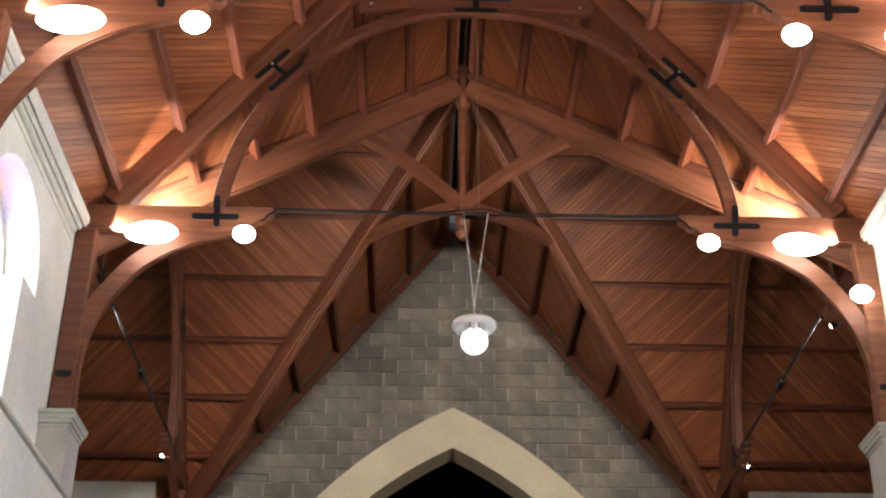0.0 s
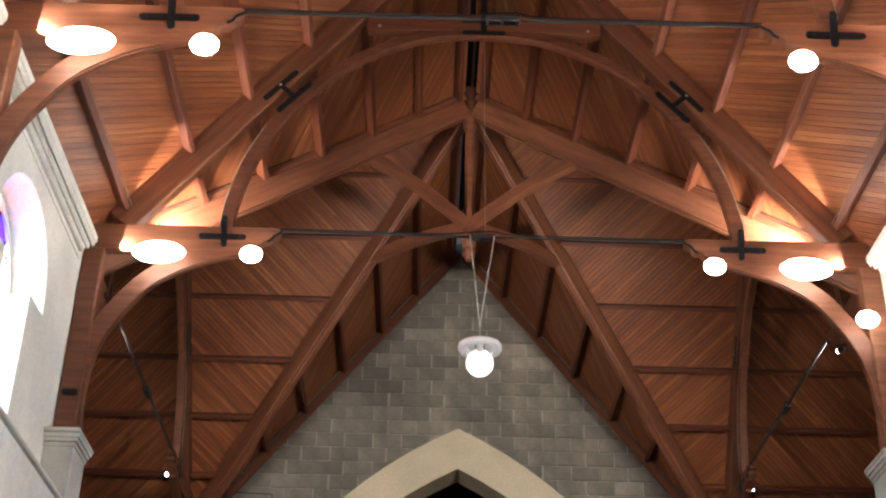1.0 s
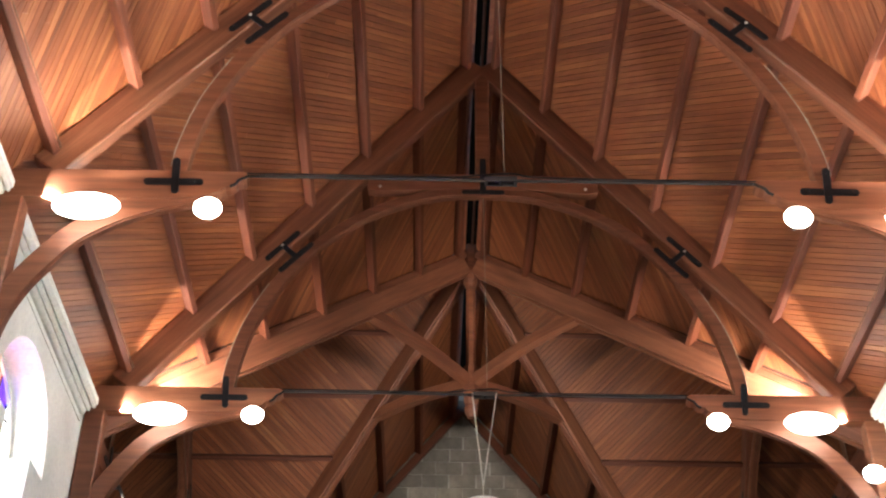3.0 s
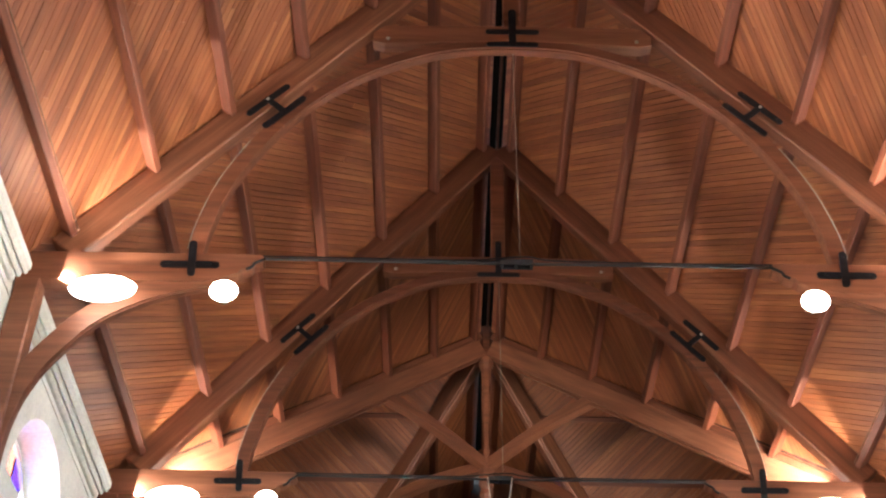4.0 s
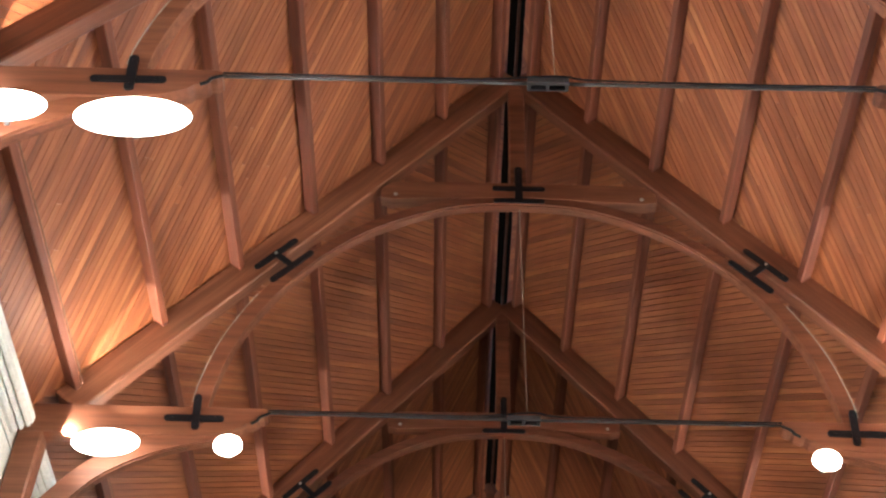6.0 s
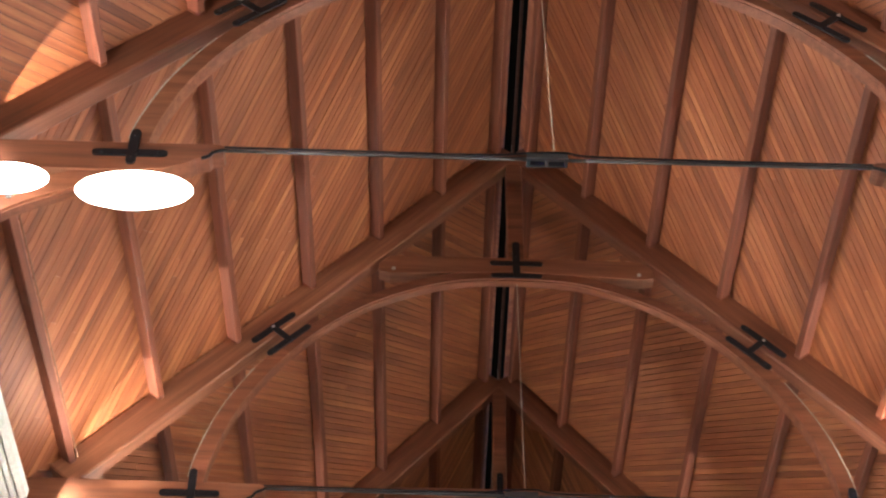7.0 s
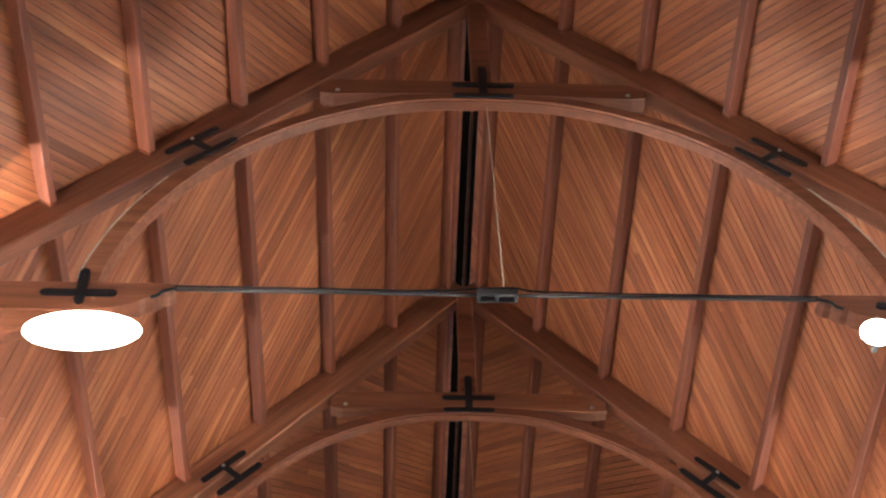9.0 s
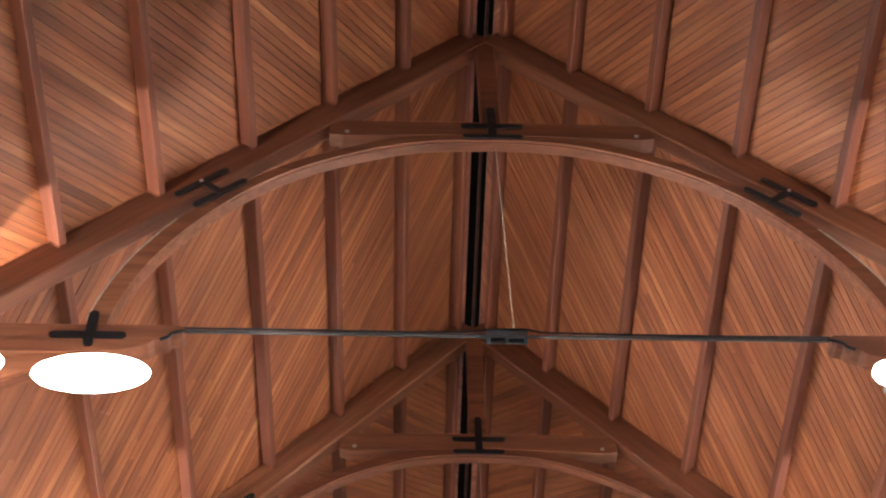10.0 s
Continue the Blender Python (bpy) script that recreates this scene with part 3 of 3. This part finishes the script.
for s in (-1, 1):
    for y0, y1 in ((Y_C + 0.2, Y_B - 0.02), (Y_B + 0.2, Y_A - 0.02)):
        c = Vector((s * (PURLINS[-1] - 0.03), 0, Z_RAFTER - SLOPE * (PURLINS[-1] - 0.03) - 0.006))
        wire = tube("wire", c + Vector((0, y0, 0)), c + Vector((0, y1, 0)), 0.005, WIRE, None)
        tagged(wire, "thin brown wire clipped along the lowest purlin", "wire", "purlin wires")


# ---- the crossing ----
def crossing_frame():
    t = thing("crossing_frame", "reddish brown valley rafters and braces meeting at a carved king post", "roof frame")
    for sx in (-1, 1):
        for sy in (-1, 1):
            a = Vector((sx * 0.1, Y_X + sy * 0.1, 12.68 - SLOPE * 0.1))
            b = Vector((sx * 4.0, Y_X + sy * 4.0, 12.68 - SLOPE * 4.0))
            beam("valley_rafter", a, b, 0.15, 0.25, BEAM, t, up=(0, 0, 1))
            beam("valley_board", a + Vector((0, 0, 0.2)), b + Vector((0, 0, 0.2)), 0.1, 0.1, BEAM, t)
            beam("fillet", a + Vector((0, 0, -0.19)), b + Vector((0, 0, -0.19)), 0.09, 0.04, BEAM, t)
            # bowed brace from the king post to the valley
            line = [Vector(p) for p in spline([(0.08, 10.66), (0.7, 10.78), (1.3, 10.85), (1.98, 10.86)], 4)]
            out = offset_line(line, 0.14)
            part("brace", slab(line, out, -0.06, 0.06), BEAM, t, m=Matrix.Translation((0, Y_X, 0)) @ Matrix.Rotation(math.atan2(sy, sx), 4, "Z"))
    bm = bmesh.new()
    for r0, r1, z0, z1 in ((0.11, 0.11, 12.35, 12.95), (0.07, 0.11, 12.25, 12.35), (0.07, 0.07, 10.95, 12.25), (0.105, 0.105, 10.45, 10.95), (0.065, 0.105, 10.38, 10.45), (0.095, 0.065, 10.33, 10.38), (0.095, 0.095, 10.28, 10.33), (0.04, 0.095, 10.2, 10.28)):
        bmesh.ops.create_cone(bm, cap_ends=True, segments=8, radius1=r0, radius2=r1, depth=z1 - z0, matrix=Matrix.Translation((0, 0, (z0 + z1) / 2)) @ Matrix.Rotation(math.pi / 8, 4, "Z"))
    part("king_post", bm, BEAM, t, "carved octagonal king post with a pendant end", m=Matrix.Translation((0, Y_X, 0)))
    return t


crossing_frame()
for s in (-1, 1):
    n = Vector((s * SP, 0, CP))
    a = Vector((s * 0.02, Y_G - 0.035, Z_RAFTER - SLOPE * 0.02)) + n * 0.02
    b = Vector((s * 4.2, Y_G - 0.035, Z_RAFTER - SLOPE * 4.2)) + n * 0.02
    m, length = along(a, b, n)
    single("wall_rafter", box(length, 0.06, 0.13, 0.008), BEAM, "reddish brown rafter fixed along the gable wall", "rafter", m=m, group="gable rafters")


# ---- cornices, pilasters, ledge ----
def moulded(profile, length, closed=True):
    """A moulding: profile (out, up) run along +y."""
    bm = bmesh.new()
    a = [bm.verts.new((x, 0, z)) for x, z in profile]
    b = [bm.verts.new((x, length, z)) for x, z in profile]
    for i in range(len(profile)):
        j = (i + 1) % len(profile)
        bm.faces.new((a[i], a[j], b[j], b[i]))
    bm.faces.new(a)
    bm.faces.new(b[::-1])
    return bm


CORNICE = [(-0.02, 8.03), (0.155, 8.03), (0.155, 7.965), (0.135, 7.952), (0.14, 7.935), (0.12, 7.922), (0.098, 7.94), (0.092, 7.905), (0.074, 7.892), (0.055, 7.91), (0.05, 7.878), (0.03, 7.864), (-0.02, 7.86)]
for s, name in ((-1, "west"), (1, "east")):
    for y0, y1 in ((Y_BACK, Y_D - 0.11), (Y_D + 0.11, Y_C - 0.11), (Y_C + 0.11, Y_B - 0.11), (Y_B + 0.11, Y_A - 0.11)):
        bm = moulded([(-s * x, z) for x, z in CORNICE], y1 - y0)
        single("trim", bm, PLASTER, "grey moulded plaster cornice at the wall head", "cornice", "structure", pose(s * WALL, y0, 0))
    bm = moulded([(-s * x, z) for x, z in ((-0.02, 7.79), (0.014, 7.79), (0.014, 7.808), (-0.02, 7.808))], Y_A - Y_BACK - 0.1)
    single("trim", bm, PLASTER, "thin plaster bead below the cornice", "moulding", "structure", pose(s * WALL, Y_BACK, 0))


def pilaster():
    t = thing("pilaster", "pale painted stone pilaster with a moulded cap under the wall post", "pilaster", "pilasters")
    part("shaft", box(0.27, 0.44, 5.92, 0.01, (0, 0.06, 2.96)), STONE, t)
    part("cap", box(0.37, 0.58, 0.045, 0.012, (0, 0.06, 6.01)), STONE, t)
    bm = bmesh.new()
    for r, z, h in ((0.042, 5.97, 0.035), (0.024, 5.935, 0.035), (0.012, 5.89, 0.03)):
        add_box(bm, (-0.135 - r, -0.16 - r, z - h / 2), (0.135 + r, 0.28 + r, z + h / 2))
    part("cap_moulding", bm, STONE, t)
    return t


pil = pilaster()
pil.matrix_basis = pose(-WALL + 0.135, Y_A, 0)
for s, y in ((1, Y_A), (-1, Y_B), (1, Y_B), (-1, Y_C), (1, Y_C), (-1, Y_D), (1, Y_D)):
    copy_thing(pil, pose(s * (WALL - 0.135), y, 0))


single("wall_base", box(0.3, 11.38 - Y_BACK, 5.27, 0.012, (-WALL + 0.152, (11.38 + Y_BACK) / 2, 2.635)), PLASTER, "thicker grey plaster wall base with a flat top", "wall", "structure")
single("trim", box(0.05, 11.42 - Y_BACK, 0.035, 0.008, (-WALL + 0.31, (11.42 + Y_BACK) / 2, 5.29)), STONE, "thin pale edging along the wall base", "trim", "structure")


# ---- windows ----
def stained_window(side, k, yc, hw, z0, z1):
    w = thing("window_%d" % k, "stained glass lunette over a narrow light, glowing with daylight", "window", kind="structure")
    x = side * (WALL + 0.34)
    bm = bmesh.new()
    n = 20
    arc = [(yc + math.cos(math.pi * i / n) * hw, z1 + math.sin(math.pi * i / n) * hw) for i in range(n + 1)]
    path = [(yc + LIGHT, z0), (yc + LIGHT, z1), *arc, (yc - LIGHT, z1), (yc - LIGHT, z0)]
    for (a, b), (c, d) in zip(path, path[1:]):
        ia = (yc + (a - yc) * 0.93, b + 0.03 if b == d == z1 else b if b <= z1 else z1 + (b - z1) * 0.93)
        ic = (yc + (c - yc) * 0.93, d + 0.03 if b == d == z1 else d if d <= z1 else z1 + (d - z1) * 0.93)
        v = [bm.verts.new((x + dx, *p)) for dx in (-0.03, 0.03) for p in ((a, b), (c, d), ic, ia)]
        for f in ((0, 1, 2, 3), (7, 6, 5, 4), (3, 2, 6, 7), (0, 4, 5, 1)):
            bm.faces.new([v[i] for i in f])
    part("window_frame", bm, WHITE, w, "white painted frame")
    part("window_sill", box(0.3, 2 * LIGHT, 0.05, 0.008, (x - side * 0.15, yc, z0 + 0.02)), STONE, w)
    cols = [GLASS[i] for i in (0, 1, 0, 2, 0, 3, 0, 4)]
    rng = random.Random(k)
    rows, across = 14, 6
    h = (z1 + hw * 0.93 - z0 - 0.05) / rows
    for r in range(rows):
        for c in range(across):
            ya, yb = yc - hw * 0.93 + c * hw * 1.86 / across, yc - hw * 0.93 + (c + 1) * hw * 1.86 / across
            za, zb = z0 + 0.05 + r * h, z0 + 0.05 + (r + 1) * h
            poly = [(ya + 0.006, za + 0.006), (yb - 0.006, za + 0.006), (yb - 0.006, zb - 0.006), (ya + 0.006, zb - 0.006)]
            if zb <= z1:
                poly = clip(clip(poly, 1, 0, yc + LIGHT - 0.04), -1, 0, LIGHT - 0.04 - yc)
            for i in range(1, n):
                if zb <= z1 or len(poly) < 3:
                    break
                aa = math.pi * i / n
                poly = clip(poly, math.cos(aa), math.sin(aa), hw * 0.93 + math.cos(aa) * yc + math.sin(aa) * z1)
                if len(poly) < 3:
                    break
            if len(poly) < 3:
                continue
            bm = bmesh.new()
            vs = [bm.verts.new((x + dx, *p)) for dx in (-0.004, 0.004) for p in poly]
            m = len(poly)
            bm.faces.new(vs[:m])
            bm.faces.new(vs[m:])
            for i in range(m):
                j = (i + 1) % m
                bm.faces.new((vs[i], vs[j], vs[m + j], vs[m + i]))
            ob = part("pane", bm, rng.choice(cols), w)
            ob.visible_shadow = False
    bm = bmesh.new()
    for c in range(1, across):
        y = yc - hw * 0.93 + c * hw * 1.86 / across
        add_box(bm, (x - 0.008, y - 0.008, z0 if abs(y - yc) < LIGHT else z1), (x + 0.008, y + 0.008, z1 + math.sqrt(max(0, hw * hw - (y - yc) ** 2)) * 0.95))
    for r in range(1, rows):
        z = z0 + 0.05 + r * h
        half = LIGHT if z < z1 else math.sqrt(max(0.01, hw * hw - (z - z1) ** 2)) * 0.95
        add_box(bm, (x - 0.007, yc - half, z - 0.006), (x + 0.007, yc + half, z + 0.006))
    part("lead", bm, IRON, w, "dark lead cames")


SKYPANEL = glow("bright_sky", (0.92, 0.96, 1.0), DAY)
GLASS = [stained("clear_glass", (0.95, 0.95, 0.93)), stained("violet_glass", (0.06, 0.02, 0.5)), stained("cyan_glass", (0.02, 0.4, 0.42)), stained("amber_glass", (0.8, 0.3, 0.03)), stained("rose_glass", (0.6, 0.16, 0.12))]
k = 0
for side in (-1, 1):
    for yc, hw, z0, z1 in WIN:
        k += 1
        stained_window(side, k, yc, hw, z0, z1)
        single("backdrop", box(0.02, 2 * hw + 0.6, z1 + hw - z0 + 0.6, 0, (side * (WALL + 0.75), yc, (z0 + z1 + hw) / 2)), SKYPANEL, "bright sky outside the window", "sky", "structure")


# ---- floodlights ----
def floodlight(size, label, watts, aim, cone, flip=1, blend=0.7, out=None, soft=0.02):
    """A floodlight: glowing glass in a grey yoke on a bracket, throwing its beam along aim; flip -1 fixes it by its far side."""
    t = thing("floodlight", label, "floodlight", "floodlights on the trusses")
    sx, sy, sz = size
    bm = bmesh.new()
    bmesh.ops.create_uvsphere(bm, u_segments=32, v_segments=16, radius=1, matrix=Matrix.Diagonal((sx, sy, sz, 1)))
    part("glass", bm, LENS, t, "glaring white glass", smooth=True)
    part("bracket", box(0.03, 0.1, 0.03, 0.004, (0, flip * (sy + 0.02), 0.0)), HOUSING, t, "grey steel bracket")
    data = bpy.data.lights.new("beam", "SPOT")
    data.energy, data.spot_size, data.spot_blend, data.shadow_soft_size = watts, radians(cone), blend, soft
    data.color = (1.0, 0.92, 0.835)
    lamp = new("beam", data)
    lamp.parent = t
    spot = Vector(out or (0, 0, sz + 0.06))
    lamp.matrix_basis = look(spot, spot + Vector(aim))

    return t


def patch_beam(lamp_of, at, aim, watts):
    """Adds an unseen sharp-edged spot that draws the lit wedge at a rafter's foot."""
    data = bpy.data.lights.new("patch_beam", "SPOT")
    data.energy, data.spot_size, data.spot_blend, data.shadow_soft_size, data.color = watts, radians(74.5), 0.06, 0.006, (1.0, 0.92, 0.835)
    lamp = new("patch_beam", data)
    lamp.parent = lamp_of
    spot = Vector(at) - lamp_of.matrix_basis.translation
    lamp.matrix_basis = look(spot, spot + Vector(aim))


def rows_of_floods():
    on = ", switched on, fixed to a hammer beam"
    near, far = -0.2, 0.24
    for s in (-1, 1):
        big, second, third = (floodlight((0.25, 0.07, 0.115), "oblong floodlight" + on, BEAM_W * f, (-s * 0.6, -1.3, 2.4), 140) for f in (0.2, 0.9, 0.1))
        small = floodlight((0.105, 0.07, 0.085), "small floodlight" + on, BEAM_W * 0.15, (s * 0.9, -1.6, 2.4), 130)
        # unseen lamps added behind the hammer beams to brighten the roof beyond
        behind = "unseen oblong floodlight added on the far side of a hammer beam to brighten the roof beyond"
        across = floodlight((0.15, 0.045, 0.045), behind, BEAM_W * 8.0, (-s * 1.2, 4.0, 1.15), 106, -1, soft=0.14)
        strong = floodlight((0.15, 0.045, 0.045), behind, BEAM_W * 6.4, (-s * 5.9, 1.5, 0.75), 64, -1)
        back = floodlight((0.15, 0.045, 0.045), behind, BEAM_W * 0.8, (-s * 2.6, 3.6, 1.0), 76, -1)
        front = floodlight((0.15, 0.045, 0.045), behind, BEAM_W * 1.3, (-s * 2.6, 3.6, 1.0), 80, -1)
        big.matrix_basis = pose(s * 3.075, Y_A + near, 7.83)
        small.matrix_basis = pose(s * 2.2, Y_A + near, 7.83)
        across.matrix_basis = pose(s * 3.1, Y_A + far, 8.26)
        strong.matrix_basis = pose(s * 3.1, Y_C + far, 8.26)
        back.matrix_basis = pose(s * 3.1, Y_B + far, 8.26)
        front.matrix_basis = pose(s * 3.1, Y_D + far, 8.26)
        second.matrix_basis = pose(s * 3.09, Y_B + near, 7.73)
        copy_thing(small, pose(s * 2.19, Y_B + near, 7.725))
        if s < 0:
            wide = floodlight((0.33, 0.08, 0.145), "wide floodlight" + on, BEAM_W * 0.8, (4.4, 0.9, 2.2), 80, 1, 0.7, (0.34, -0.16, -0.02))
            wide.matrix_basis = pose(-2.37, Y_C + near, 7.52)
            third.matrix_basis = pose(-3.12, Y_C + near, 7.6)
        else:
            copy_thing(small, pose(2.12, Y_C + near, 7.62))
            third.matrix_basis = pose(3.1, Y_C + near, 7.6)
            copy_thing(small, pose(3.585, Y_A + near, 7.31))
        # added spots without fixtures of their own, for the wedges beside the rafters
        for lamp_of, y in ((big, Y_A), (second, Y_B), (third, Y_C)):
            patch_beam(lamp_of, (s * 3.5, y - 0.003, 7.95), (-s * 0.6, 0.252, 0.75), BEAM_W * 3.2)


rows_of_floods()


def spotlight(at, aim, watts):
    """A small track spot on the end of a transept hammer beam."""
    t = thing("spotlight", "small black spotlight, switched on, on a transept truss", "spotlight", "transept spotlights")
    d = Vector(aim).normalized()
    m = look((0, 0, 0), d)
    bm = bmesh.new()
    bmesh.ops.create_cone(bm, cap_ends=True, segments=14, radius1=0.035, radius2=0.025, depth=0.1, matrix=m @ Matrix.Translation((0, 0, 0.06)))
    part("can", bm, IRON, t, "black can")
    bm = bmesh.new()
    bmesh.ops.create_uvsphere(bm, u_segments=12, v_segments=7, radius=0.033, matrix=m @ Matrix.Translation((0, 0, 0.012)))
    part("glass", bm, SPOT, t, "glaring glass", smooth=True)
    tube("stem", (0, 0, 0.0), -d * 0.1 + Vector((0, 0, 0.16)), 0.008, IRON, t)
    data = bpy.data.lights.new("beam", "SPOT")
    data.energy, data.spot_size, data.spot_blend, data.shadow_soft_size, data.color = watts, radians(58), 0.5, 0.03, (1.0, 0.93, 0.84)
    lamp = new("beam", data)
    lamp.parent = t
    lamp.matrix_basis = Matrix.Translation(d * 0.08) @ look((0, 0, 0), d)
    t.matrix_basis = Matrix.Translation(at)


spotlight((4.08, 13.42, 8.14), (-3.2, 6.0, 0.4), 60)
spotlight((4.19, 13.26, 8.12), (-3.5, 3.0, 2.5), 90)
spotlight((-4.07, 13.36, 8.12), (3.2, 6.0, 0.4), 60)
spotlight((-4.1, 17.86, 8.11), (1.5, -3.0, 2.0), 40)
spotlight((4.1, 17.9, 8.11), (-1.5, -3.0, 2.0), 40)


# ---- pendant lamp under the first truss ----
def pendant():
    t = thing("pendant_lamp", "white pendant lamp, dished ring and opal globe, on pale chains", "pendant lamp", at=pose(-0.02, Y_A, -0.05))
    bm = bmesh.new()
    prof = [(0.11, 7.07), (0.15, 7.025), (0.19, 7.02), (0.207, 7.05), (0.2, 7.085), (0.12, 7.1), (0.0, 7.105)]
    vs = [bm.verts.new((r, 0, z)) for r, z in prof]
    es = [bm.edges.new((a, b)) for a, b in zip(vs, vs[1:])]
    bmesh.ops.spin(bm, geom=vs + es, cent=(0, 0, 0), axis=(0, 0, 1), angle=2 * math.pi, steps=32)
    bmesh.ops.remove_doubles(bm, verts=bm.verts[:], dist=0.0005)
    part("ring", bm, WHITE, t, "white enamel dished ring", smooth=True)
    for i in range(3):
        a = 2 * math.pi * i / 3 + 0.5
        tube("arm", (0.09 * math.cos(a), 0.09 * math.sin(a), 6.98), (0.15 * math.cos(a), 0.15 * math.sin(a), 7.05), 0.03, WHITE, t)
    tube("neck", (0, 0, 6.98), (0, 0, 7.09), 0.05, HOUSING, t, sides=16)
    bm = bmesh.new()
    bmesh.ops.create_uvsphere(bm, u_segments=28, v_segments=18, radius=0.128, matrix=Matrix.Translation((0, 0, 6.9)))
    part("globe", bm, GLOBE, t, "opal glass globe", smooth=True)
    for dx, zt in ((-0.10, 8.26), (0.135, 8.26)):
        tube("chain", (0, 0, 7.28), (dx, -0.02, zt), 0.007, CHAIN, t, "pale hanging chain")
    tube("hook", (0, 0, 7.1), (0, 0, 7.3), 0.006, CHAIN, t)


pendant()
gable()
pipe = thing("conduit", "thin dark conduit fixed to the block wall", "conduit")
tube("run", (-3.5, Y_G - 0.02, 8.475), (-2.82, Y_G - 0.02, 8.46), 0.008, IRON, pipe)
tube("drop", (-2.82, Y_G - 0.02, 8.465), (-2.82, Y_G - 0.02, 8.36), 0.008, IRON, pipe)
